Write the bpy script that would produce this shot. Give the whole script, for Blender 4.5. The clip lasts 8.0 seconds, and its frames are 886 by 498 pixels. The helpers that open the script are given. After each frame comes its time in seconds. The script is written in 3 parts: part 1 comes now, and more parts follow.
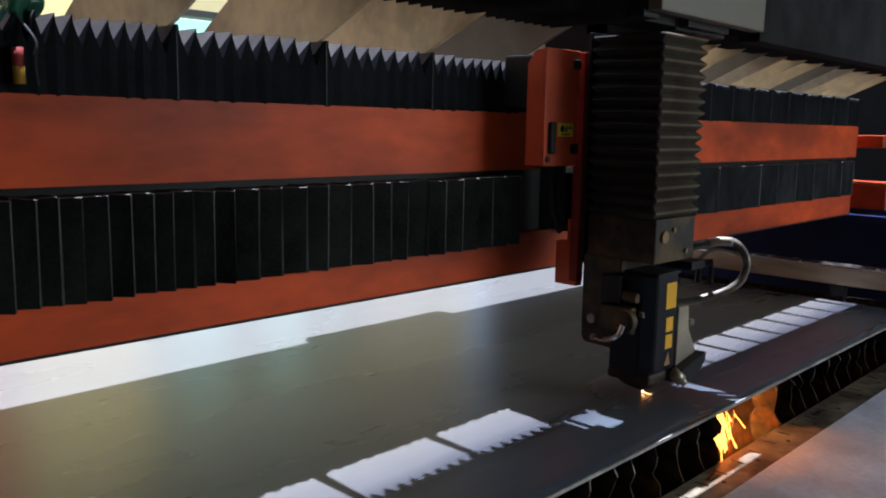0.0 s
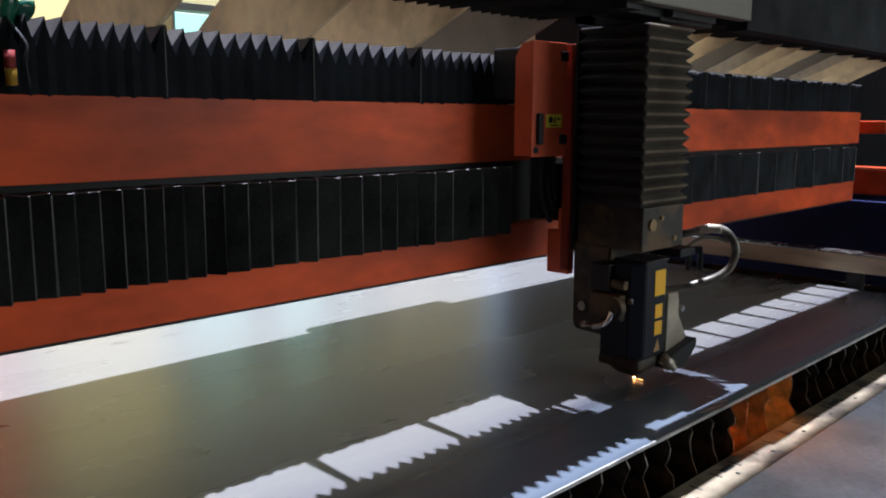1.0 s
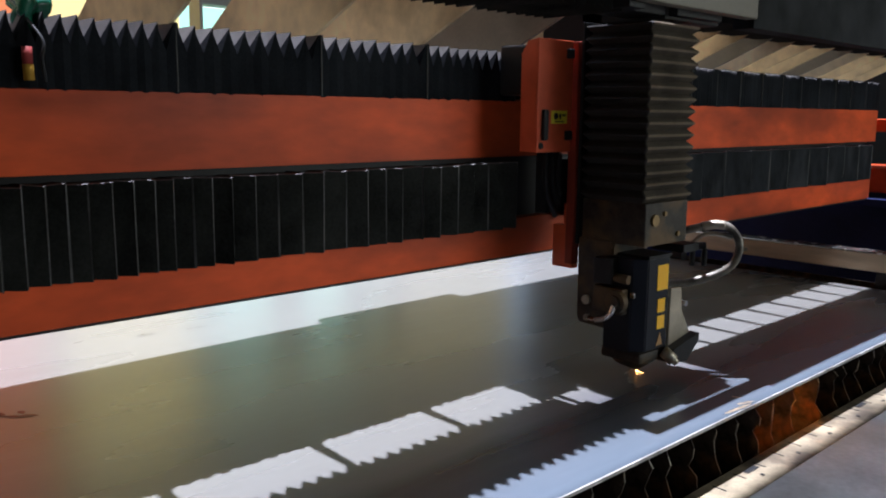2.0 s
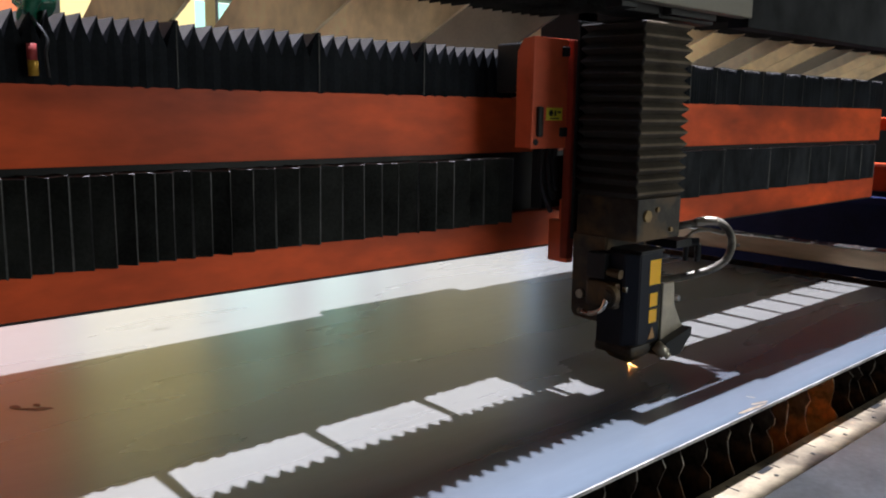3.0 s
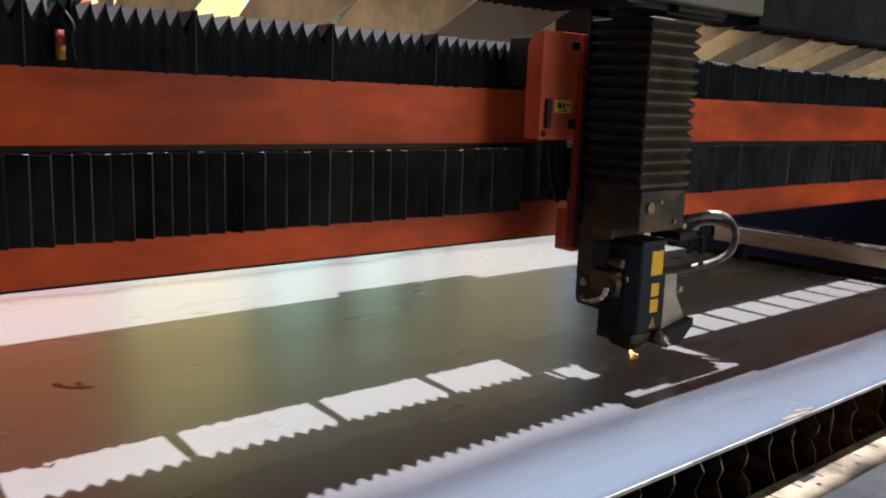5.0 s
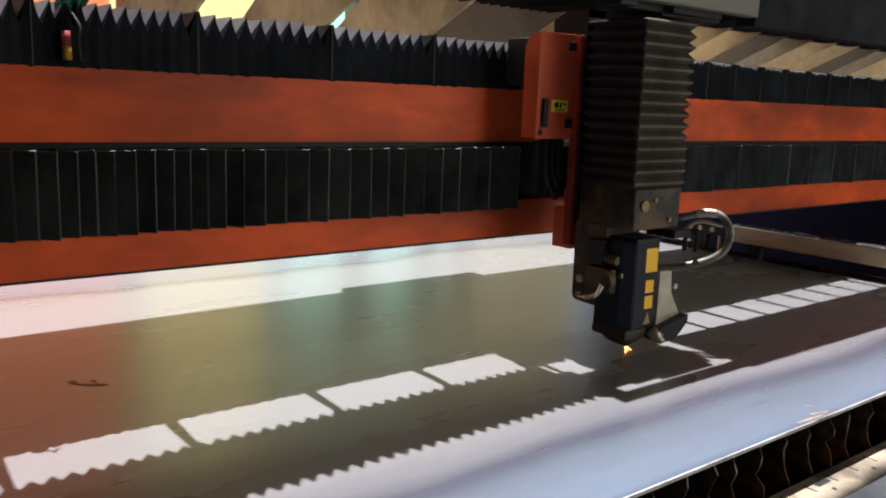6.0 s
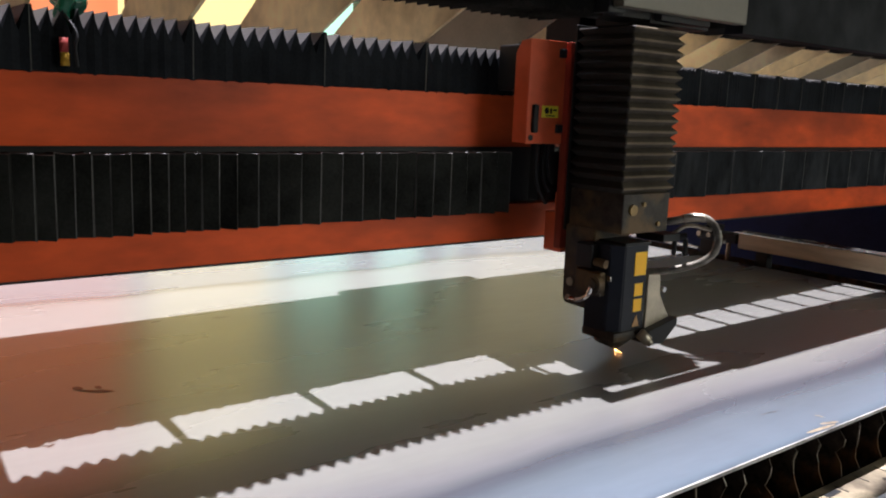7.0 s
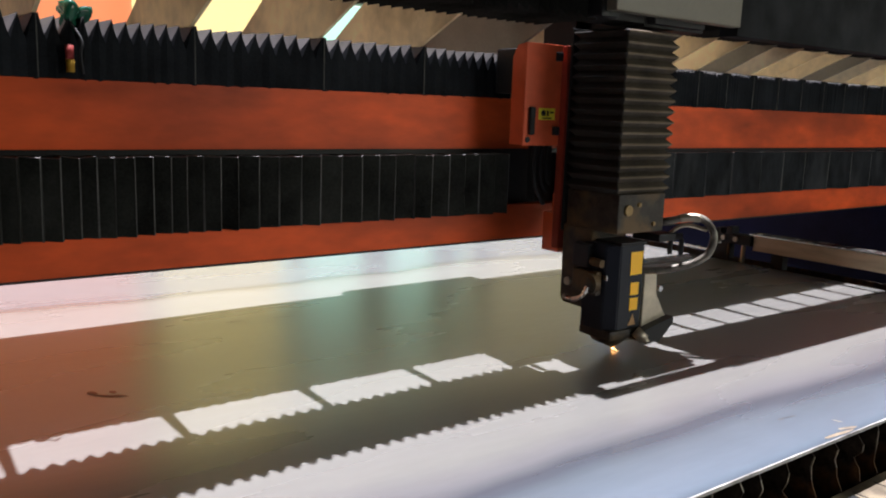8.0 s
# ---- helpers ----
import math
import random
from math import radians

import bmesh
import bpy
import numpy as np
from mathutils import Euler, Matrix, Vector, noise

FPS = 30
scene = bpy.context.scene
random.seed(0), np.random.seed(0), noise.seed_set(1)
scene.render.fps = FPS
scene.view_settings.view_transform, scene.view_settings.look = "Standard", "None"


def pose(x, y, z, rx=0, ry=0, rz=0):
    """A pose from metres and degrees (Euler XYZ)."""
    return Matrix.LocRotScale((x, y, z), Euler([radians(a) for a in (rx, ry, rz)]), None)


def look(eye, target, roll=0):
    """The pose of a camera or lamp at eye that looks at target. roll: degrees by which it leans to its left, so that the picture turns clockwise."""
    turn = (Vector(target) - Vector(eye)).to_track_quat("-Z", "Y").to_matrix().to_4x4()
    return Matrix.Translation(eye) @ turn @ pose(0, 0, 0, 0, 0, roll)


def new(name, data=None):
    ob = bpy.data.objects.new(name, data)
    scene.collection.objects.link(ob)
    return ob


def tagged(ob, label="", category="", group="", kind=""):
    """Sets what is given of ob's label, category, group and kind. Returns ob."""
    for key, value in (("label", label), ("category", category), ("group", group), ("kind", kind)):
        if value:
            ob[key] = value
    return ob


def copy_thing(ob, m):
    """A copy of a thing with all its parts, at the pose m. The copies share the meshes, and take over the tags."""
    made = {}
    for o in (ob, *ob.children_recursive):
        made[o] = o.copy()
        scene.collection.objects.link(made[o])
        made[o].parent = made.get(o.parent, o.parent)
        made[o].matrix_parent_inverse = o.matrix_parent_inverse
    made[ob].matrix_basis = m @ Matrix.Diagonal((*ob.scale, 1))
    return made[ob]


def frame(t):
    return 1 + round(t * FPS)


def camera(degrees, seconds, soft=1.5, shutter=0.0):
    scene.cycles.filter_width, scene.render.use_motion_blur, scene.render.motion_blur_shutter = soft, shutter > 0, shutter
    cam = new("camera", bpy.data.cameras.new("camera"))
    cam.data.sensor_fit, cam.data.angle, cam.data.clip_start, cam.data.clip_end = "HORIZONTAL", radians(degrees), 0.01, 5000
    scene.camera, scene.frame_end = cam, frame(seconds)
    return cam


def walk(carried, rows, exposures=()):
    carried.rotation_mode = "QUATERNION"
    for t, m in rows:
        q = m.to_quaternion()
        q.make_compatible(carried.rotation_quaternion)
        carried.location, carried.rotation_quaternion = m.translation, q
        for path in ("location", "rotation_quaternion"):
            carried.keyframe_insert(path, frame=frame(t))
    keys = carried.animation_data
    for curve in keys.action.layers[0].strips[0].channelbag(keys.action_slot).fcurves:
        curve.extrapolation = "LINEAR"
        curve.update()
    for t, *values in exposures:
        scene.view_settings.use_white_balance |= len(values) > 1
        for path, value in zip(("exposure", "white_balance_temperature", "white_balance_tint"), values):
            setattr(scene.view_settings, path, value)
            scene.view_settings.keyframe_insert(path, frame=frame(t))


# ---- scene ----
cam = camera(55.78, 8.0, soft=2.0, shutter=0.3)
PATH = [
    (0.0, (0.0521, -0.0028, 1.6174), (-1.3163, 1.4267, 1.3276), 1.11),
    (0.5, (0.0655, 0.0097, 1.6254), (-1.3215, 1.4188, 1.3237), 0.07),
    (1.0, (0.0624, 0.0106, 1.6223), (-1.3323, 1.4100, 1.3116), 0.27),
    (1.5, (0.0613, 0.0105, 1.6232), (-1.3519, 1.3899, 1.3065), 0.45),
    (3.0, (0.0583, 0.0118, 1.6227), (-1.3947, 1.3462, 1.2937), 0.87),
    (3.5, (0.0551, 0.0135, 1.6214), (-1.4022, 1.3411, 1.2842), 1.05),
    (4.0, (0.0473, 0.0205, 1.6227), (-1.4337, 1.3063, 1.2310), 2.00),
    (4.5, (0.0462, 0.0208, 1.6231), (-1.4547, 1.2869, 1.2432), 2.13),
    (4.7, (0.0463, 0.0218, 1.6231), (-1.4556, 1.2860, 1.2642), 2.15),
    (6.0, (0.0468, 0.0277, 1.6233), (-1.4885, 1.2597, 1.2695), 2.21),
    (6.5, (0.0425, 0.0315, 1.6236), (-1.4993, 1.2566, 1.2744), 2.36),
    (7.0, (0.0381, 0.0361, 1.6232), (-1.5097, 1.2562, 1.2832), 2.31),
    (7.5, (0.0326, 0.0409, 1.6211), (-1.5244, 1.2499, 1.2839), 2.21),
    (8.0, (0.0311, 0.0392, 1.6264), (-1.5358, 1.2359, 1.2909), 2.00),
]
walk(cam, [(t, look(e, a, r)) for t, e, a, r in PATH], [(0.0, 1.87, 5720, 10), (3.0, 1.91, 6170, 10), (8.0, 1.98, 6590, 10)])
SPEED = 0.0696  # gantry feed, metres a second, away from the operator (-x)

# ---- light ----
world = bpy.data.worlds.new("daylight")
scene.world = world
world.use_nodes = True
wn = world.node_tree.nodes
sky = wn.new("ShaderNodeTexSky")
sky.sky_type, sky.sun_disc = "NISHITA", False
sky.sun_elevation, sky.sun_rotation = radians(77.6), radians(-51)
world.node_tree.links.new(sky.outputs[0], wn["Background"].inputs[0])
wn["Background"].inputs[1].default_value = 0.085
sun = new("sun", bpy.data.lights.new("sun", "SUN"))
sun.data.energy, sun.data.angle, sun.data.color = 3.2, radians(0.55), (0.965, 0.95, 1.06)
sun.matrix_world = look((-1.52, 1.25, 8.93), (0, 0, 0))
# added fill lamp for the dim front; the gate it stands in is made up
fill_light = new("front_fill", bpy.data.lights.new("front_fill", "AREA"))
fill_light.data.shape, fill_light.data.size, fill_light.data.size_y = "RECTANGLE", 4.0, 3.0
fill_light.data.energy, fill_light.data.color = 45.0, (1.0, 0.98, 0.84)
fill_light.matrix_world = look((4.95, 6.3, 2.4), (-1.3, 2.0, 1.3))


# ---- materials ----
def mat(name, base, rough=0.5, metal=0.0, vary=0.25, scale=6.0, bump=0.15, grain=120.0, dirt=None, dirt_at=0.6, stretch=(1, 1, 1), rvary=0.12, spec=0.5):
    """Painted or bare surface with stains at one scale and grain at another."""
    m = bpy.data.materials.new(name)
    m.use_nodes = True
    nt = m.node_tree
    n, l = nt.nodes, nt.links
    p = n["Principled BSDF"]
    p.inputs["Metallic"].default_value = metal
    p.inputs["Specular IOR Level"].default_value = spec
    co = n.new("ShaderNodeTexCoord")
    mp = n.new("ShaderNodeMapping")
    mp.inputs["Scale"].default_value = stretch
    l.new(co.outputs["Object"], mp.inputs[0])
    big, fine = n.new("ShaderNodeTexNoise"), n.new("ShaderNodeTexNoise")
    for k, s, d in ((big, scale, 6), (fine, grain, 3)):
        k.inputs["Scale"].default_value, k.inputs["Detail"].default_value = s, d
        l.new(mp.outputs[0], k.inputs["Vector"])
    add = n.new("ShaderNodeMath")
    add.operation = "MULTIPLY_ADD"
    add.inputs[1].default_value = 0.35
    l.new(fine.outputs["Fac"], add.inputs[0])
    l.new(big.outputs["Fac"], add.inputs[2])
    ramp = n.new("ShaderNodeMapRange")
    ramp.inputs["From Min"].default_value, ramp.inputs["From Max"].default_value = 0.4, 0.95
    ramp.inputs["To Min"].default_value, ramp.inputs["To Max"].default_value = 1 - vary, 1 + vary
    l.new(add.outputs[0], ramp.inputs[0])
    mul = n.new("ShaderNodeMix")
    mul.data_type, mul.blend_type = "RGBA", "MULTIPLY"
    mul.inputs["Factor"].default_value = 1.0
    mul.inputs["A"].default_value = (*base, 1)
    l.new(ramp.outputs[0], mul.inputs["B"])
    col = mul.outputs["Result"]
    if dirt:
        k = n.new("ShaderNodeTexNoise")
        k.inputs["Scale"].default_value, k.inputs["Detail"].default_value = scale * 0.45, 8
        l.new(mp.outputs[0], k.inputs["Vector"])
        r = n.new("ShaderNodeMapRange")
        r.inputs["From Min"].default_value, r.inputs["From Max"].default_value = dirt_at - 0.08, dirt_at + 0.1
        l.new(k.outputs["Fac"], r.inputs[0])
        mx = n.new("ShaderNodeMix")
        mx.data_type = "RGBA"
        l.new(r.outputs[0], mx.inputs["Factor"])
        l.new(col, mx.inputs["A"])
        mx.inputs["B"].default_value = (*dirt, 1)
        col = mx.outputs["Result"]
    l.new(col, p.inputs["Base Color"])
    rr = n.new("ShaderNodeMapRange")
    rr.inputs["To Min"].default_value, rr.inputs["To Max"].default_value = max(rough - rvary, 0.03), min(rough + rvary, 1)
    l.new(big.outputs["Fac"], rr.inputs[0])
    l.new(rr.outputs[0], p.inputs["Roughness"])
    if bump:
        b = n.new("ShaderNodeBump")
        b.inputs["Strength"].default_value, b.inputs["Distance"].default_value = bump, 0.003
        l.new(add.outputs[0], b.inputs["Height"])
        l.new(b.outputs[0], p.inputs["Normal"])
    return m


def glow(name, color, strength):
    m = bpy.data.materials.new(name)
    m.use_nodes = True
    p = m.node_tree.nodes["Principled BSDF"]
    p.inputs["Base Color"].default_value = (*color, 1)
    p.inputs["Emission Color"].default_value = (*color, 1)
    p.inputs["Emission Strength"].default_value = strength
    return m


ORANGE = mat("orange machine paint", (0.62, 0.083, 0.017), 0.5, 0, 0.6, 3.0, 0.03, 14, dirt=(0.19, 0.032, 0.01), dirt_at=0.585, stretch=(1, 0.6, 1.5), spec=0.2)
BELLOWS = mat("black coated bellows fabric", (0.022, 0.0225, 0.02), 0.8, 0, 0.8, 7, 0.2, 150, spec=0.05)
DUSTY = mat("black bellows fabric under grey dust", (0.012, 0.0132, 0.015), 0.75, 0, 0.9, 6, 0.3, 30, dirt=(0.036, 0.038, 0.041), dirt_at=0.6, stretch=(1, 3, 1), spec=0.08)
UPPER_FABRIC = mat("matt blue black bellows fabric", (0.014, 0.0155, 0.018), 0.85, 0, 0.6, 7, 0.2, 150, spec=0.03)
# sunlight on the fold tops and top lips, put into a lighter grey
BELLOWS_SUNLIT = mat("grey bellows top with sunlight painted in", (0.098, 0.094, 0.094), 0.7, 0, 0.3, 20, 0.1, 150)
Z_CLOTH = mat("black rubber bellows", (0.024, 0.0215, 0.019), 0.65, 0, 0.5, 14, 0.2, 150, spec=0.2)
# front folds: ridge light and valley shade painted in, with some tan dust
Z_FOLD_SHADE = mat("brown rubber with fold shade painted in", (0.055, 0.045, 0.034), 0.7, 0, 0.5, 14, 0.2, 150, spec=0.15)
Z_DUST_LIT = mat("tan dusty rubber with front light painted in", (0.15, 0.118, 0.082), 0.65, 0, 0.35, 14, 0.2, 120, dirt=(0.13, 0.1, 0.065), dirt_at=0.62, spec=0.2)
SKIRT = mat("dusty wrinkled black rubber", (0.022, 0.023, 0.025), 0.75, 0, 0.95, 4, 0.5, 10, spec=0.08)
PLATE = mat("stained beige board", (0.86, 0.7, 0.42), 0.6, 0, 0.35, 5, 0.1, 30, dirt=(0.25, 0.16, 0.07), dirt_at=0.64)
PLATE_GREY = mat("dull grey board", (0.24, 0.22, 0.17), 0.6, 0, 0.2, 5, 0.1, 90, dirt=(0.08, 0.07, 0.05), dirt_at=0.62)
GREY = mat("grey painted box", (0.15, 0.132, 0.098), 0.5, 0, 0.15, 6, 0.05, 80)
HEADMETAL = mat("soiled dark steel", (0.036, 0.03, 0.024), 0.55, 0.1, 0.7, 22, 0.3, 120, dirt=(0.12, 0.075, 0.035), dirt_at=0.53, spec=0.25)
NAVY = mat("dark blue black enamel", (0.008, 0.0095, 0.016), 0.4, 0, 0.3, 12, 0.08, 100, spec=0.25)
YELLOW = mat("yellow sticker", (1.0, 0.53, 0.004), 0.45, 0, 0.06, 30, 0.02, 100)
LABELY = mat("yellow label", (0.9, 0.78, 0.05), 0.5, 0, 0.06, 30, 0.02, 100)
BLACK = mat("black plastic", (0.02, 0.02, 0.021), 0.5, 0, 0.2, 20, 0.05, 100, spec=0.2)
BRACKET = mat("scratched zinc plate", (0.42, 0.365, 0.28), 0.4, 0.6, 0.25, 18, 0.15, 160)
CHROME = mat("worn bright steel", (0.6, 0.58, 0.55), 0.25, 1.0, 0.15, 20, 0.05, 120)
HOSE = mat("braided hose", (0.26, 0.235, 0.19), 0.45, 0.3, 0.4, 40, 0.4, 300, dirt=(0.06, 0.05, 0.04), dirt_at=0.5)
PLUG = mat("ochre worn plug", (0.24, 0.15, 0.05), 0.5, 0.2, 0.3, 30, 0.2, 100)
RUST = mat("burnt slat steel", (0.04, 0.032, 0.027), 0.75, 0.05, 0.9, 30, 0.8, 110, dirt=(0.14, 0.07, 0.033), dirt_at=0.58, spec=0.15)
LEDGE = mat("worn pale steel strip", (0.32, 0.26, 0.17), 0.55, 0.1, 0.5, 16, 0.3, 120, dirt=(0.08, 0.06, 0.04), dirt_at=0.5)
COVER = mat("grey painted cover", (0.80, 0.81, 0.86), 0.6, 0, 0.3, 5, 0.2, 60, dirt=(0.6, 0.58, 0.58), dirt_at=0.6, spec=0.3)
RAIL = mat("bare tan steel rail", (0.5, 0.41, 0.28), 0.45, 0.3, 0.25, 6, 0.1, 110, stretch=(1, 6, 6))
BLUE = mat("dark blue machine paint", (0.016, 0.025, 0.085), 0.55, 0, 0.3, 4, 0.05, 80, spec=0.12)
CONCRETE = mat("workshop concrete", (0.20, 0.19, 0.175), 0.75, 0, 0.25, 1.5, 0.2, 40, dirt=(0.09, 0.08, 0.07), dirt_at=0.6)
WALLM = mat("dull hall wall", (0.34, 0.31, 0.24), 0.8, 0, 0.15, 1.0, 0.1, 30)
ROOFM = mat("dull roof sheeting", (0.24, 0.24, 0.235), 0.7, 0, 0.15, 1.0, 0.1, 30)
RED = mat("faded red plastic", (0.3, 0.045, 0.04), 0.6, spec=0.2)
OCHRE = mat("ochre plastic", (0.36, 0.2, 0.02), 0.6, spec=0.2)
GREEN = mat("green film", (0.01, 0.09, 0.05), 0.25, 0, 0.5, 25, 0.4, 80)
SPARK = glow("white hot spark", (1.0, 0.42, 0.12), 7.0)
SPRAY = glow("orange hot spray", (1.0, 0.36, 0.05), 22.0)
FLAME = glow("yellow hot falling slag", (1.0, 0.34, 0.045), 1.3)
# grey of the worn frames; on fold edges it paints the caught light
WORN_GLINT = mat("worn grey edge, on folds a painted glint", (0.05, 0.049, 0.044), 0.6, 0, 0.9, 12, 0.1, 150)
OUT_CREAM = glow("cream daylight beyond the window", (1.0, 0.83, 0.36), 0.28)
OUT_GREY = glow("grey overcast daylight beyond the window", (0.9, 0.83, 0.52), 0.2)
OUT_RED = glow("red sunlit sheet beyond the window", (1.0, 0.31, 0.13), 0.23)
OUT_OLIVE = glow("glow of the lit olive wall above the window", (0.95, 0.80, 0.44), 0.15)
OUT_TEAL = glow("teal daylight beyond the window", (0.50, 0.92, 0.76), 0.32)


def steel():
    """Rolled steel under a thin film of oil, with one wavy oil streak; the sky's blue sheen towards the near edge is
    put into the colour.
    """
    m = mat("oiled cold rolled steel", (0.177, 0.1735, 0.160), 0.27, 0.0, 0.11, 2.6, 0.0, 40, stretch=(1, 0.22, 1), rvary=0.05)
    n, l = m.node_tree.nodes, m.node_tree.links
    p = n["Principled BSDF"]
    p.inputs["IOR"].default_value = 1.82
    old = p.inputs["Base Color"].links[0].from_socket
    co, sep, mp = n.new("ShaderNodeTexCoord"), n.new("ShaderNodeSeparateXYZ"), n.new("ShaderNodeMapping")
    l.new(co.outputs["Object"], sep.inputs[0])
    mp.inputs["Scale"].default_value = (1.2, 0.9, 1)
    l.new(co.outputs["Object"], mp.inputs[0])
    nz = n.new("ShaderNodeTexNoise")
    nz.inputs["Scale"].default_value, nz.inputs["Detail"].default_value = 1.6, 2.5
    l.new(mp.outputs[0], nz.inputs["Vector"])
    wob = n.new("ShaderNodeMath")
    wob.operation = "MULTIPLY_ADD"
    wob.inputs[1].default_value = 0.11
    l.new(nz.outputs["Fac"], wob.inputs[0])
    l.new(sep.outputs["X"], wob.inputs[2])
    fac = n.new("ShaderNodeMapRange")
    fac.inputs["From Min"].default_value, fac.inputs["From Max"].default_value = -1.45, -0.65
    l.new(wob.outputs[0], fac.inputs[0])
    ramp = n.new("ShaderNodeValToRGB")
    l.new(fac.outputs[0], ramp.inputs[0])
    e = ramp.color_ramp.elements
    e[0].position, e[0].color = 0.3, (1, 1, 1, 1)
    # blue end of the ramp paints the sky's reflection near the edge
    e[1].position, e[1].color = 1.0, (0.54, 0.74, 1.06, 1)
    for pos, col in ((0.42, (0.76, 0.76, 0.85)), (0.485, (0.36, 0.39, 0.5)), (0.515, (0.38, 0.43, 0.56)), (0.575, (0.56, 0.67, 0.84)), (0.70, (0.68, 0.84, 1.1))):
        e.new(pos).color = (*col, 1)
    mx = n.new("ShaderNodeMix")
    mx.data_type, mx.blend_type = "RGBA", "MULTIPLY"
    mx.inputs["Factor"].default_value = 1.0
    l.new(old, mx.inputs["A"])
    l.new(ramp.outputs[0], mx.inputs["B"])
    # older oil film on the far part, with a wavy dried rim
    far = n.new("ShaderNodeTexNoise")
    far.inputs["Scale"].default_value, far.inputs["Detail"].default_value = 1.3, 3
    l.new(co.outputs["Object"], far.inputs["Vector"])
    rim = n.new("ShaderNodeMath")
    rim.operation = "MULTIPLY_ADD"
    rim.inputs[1].default_value = 0.42
    l.new(far.outputs["Fac"], rim.inputs[0])
    l.new(sep.outputs["X"], rim.inputs[2])
    at = n.new("ShaderNodeMapRange")
    at.inputs["From Min"].default_value, at.inputs["From Max"].default_value = -3.1, -2.5
    l.new(rim.outputs[0], at.inputs[0])
    film = n.new("ShaderNodeValToRGB")
    l.new(at.outputs[0], film.inputs[0])
    e = film.color_ramp.elements
    e[0].position, e[0].color = 0.0, (0.80, 0.84, 0.93, 1)
    e[1].position, e[1].color = 0.66, (1, 1, 1, 1)
    for pos, col in ((0.42, (0.78, 0.81, 0.90)), (0.48, (0.55, 0.54, 0.56)), (0.52, (0.74, 0.72, 0.70)), (0.57, (0.92, 0.9, 0.88))):
        e.new(pos).color = (*col, 1)
    my = n.new("ShaderNodeMix")
    my.data_type, my.blend_type = "RGBA", "MULTIPLY"
    my.inputs["Factor"].default_value = 1.0
    l.new(mx.outputs["Result"], my.inputs["A"])
    l.new(film.outputs[0], my.inputs["B"])
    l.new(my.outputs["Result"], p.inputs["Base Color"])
    return m


STEEL = steel()
BURR = mat("bright steel burr", (0.4, 0.39, 0.37), 0.4, 0.3, 0.7, 9, 0.1, 100)
SLAT_EDGE = mat("scorched cut edge", (0.2, 0.175, 0.14), 0.45, 0.4, 0.95, 30, 0.3, 90, dirt=(0.03, 0.025, 0.02), dirt_at=0.5)
PLATEPAINT = mat("dull maroon paint", (0.26, 0.04, 0.022), 0.6, 0, 0.3, 5, 0.03, 30, spec=0.15)
HEAT = mat("heat tint on steel", (0.3, 0.235, 0.16), 0.35, 0.2, 0.6, 40, 0.1, 120)
BOXPAINT = mat("faded orange box paint", (0.74, 0.12, 0.045), 0.5, 0, 0.2, 5, 0.03, 30, dirt=(0.35, 0.06, 0.02), dirt_at=0.68, spec=0.25)
SMUDGE = mat("dull oil smudge", (0.15, 0.147, 0.134), 0.3, 0, 0.5, 30, 0.05, 120)
SMUDGE.node_tree.nodes["Principled BSDF"].inputs["IOR"].default_value = 1.78
MARK = mat("dried red marking paint", (0.19, 0.05, 0.03), 0.5, 0, 0.4, 60, 0.1, 200)


# ---- mesh helpers ----
def box(bm, x0, x1, y0, y1, z0, z1, bevel=0.0):
    r = bmesh.ops.create_cube(bm, size=1.0)
    vs = r["verts"]
    for v in vs:
        v.co = Vector(((x0 + x1) / 2 + v.co.x * (x1 - x0), (y0 + y1) / 2 + v.co.y * (y1 - y0), (z0 + z1) / 2 + v.co.z * (z1 - z0)))
    if bevel:
        es = list({e for v in vs for e in v.link_edges})
        bmesh.ops.bevel(bm, geom=es, offset=bevel, segments=2, affect="EDGES", profile=0.6)
    return bm


def cyl(bm, a, b, r, n=20, r2=None):
    a, b = Vector(a), Vector(b)
    m = Matrix.Translation((a + b) / 2) @ (b - a).to_track_quat("Z", "Y").to_matrix().to_4x4()
    bmesh.ops.create_cone(bm, cap_ends=True, segments=n, radius1=r, radius2=r if r2 is None else r2, depth=(b - a).length, matrix=m)
    return bm


def prism(bm, pts, axis, lo, hi):
    """Extrude a closed outline (2D) along an axis."""
    def at(p, h):
        return {"x": (h, p[0], p[1]), "y": (p[0], h, p[1]), "z": (p[0], p[1], h)}[axis]
    a = [bm.verts.new(at(p, lo)) for p in pts]
    b = [bm.verts.new(at(p, hi)) for p in pts]
    bm.faces.new(a)
    bm.faces.new(b[::-1])
    for i in range(len(pts)):
        j = (i + 1) % len(pts)
        bm.faces.new((a[i], b[i], b[j], a[j]))
    return bm


def tube(bm, pts, r, n=10):
    """A round hose through points."""
    rings = []
    pts = [Vector(p) for p in pts]
    for i, p in enumerate(pts):
        d = (pts[min(i + 1, len(pts) - 1)] - pts[max(i - 1, 0)]).normalized()
        u = d.orthogonal().normalized() if not rings else (rings[-1][1] - d * rings[-1][1].dot(d)).normalized()
        w = d.cross(u)
        rings.append(([bm.verts.new(p + r * (math.cos(6.2832 * k / n) * u + math.sin(6.2832 * k / n) * w)) for k in range(n)], u))
    for (a, _), (b, _) in zip(rings, rings[1:]):
        for k in range(n):
            bm.faces.new((a[k], a[(k + 1) % n], b[(k + 1) % n], b[k]))
    bm.faces.new(rings[0][0][::-1])
    bm.faces.new(rings[-1][0])
    return bm


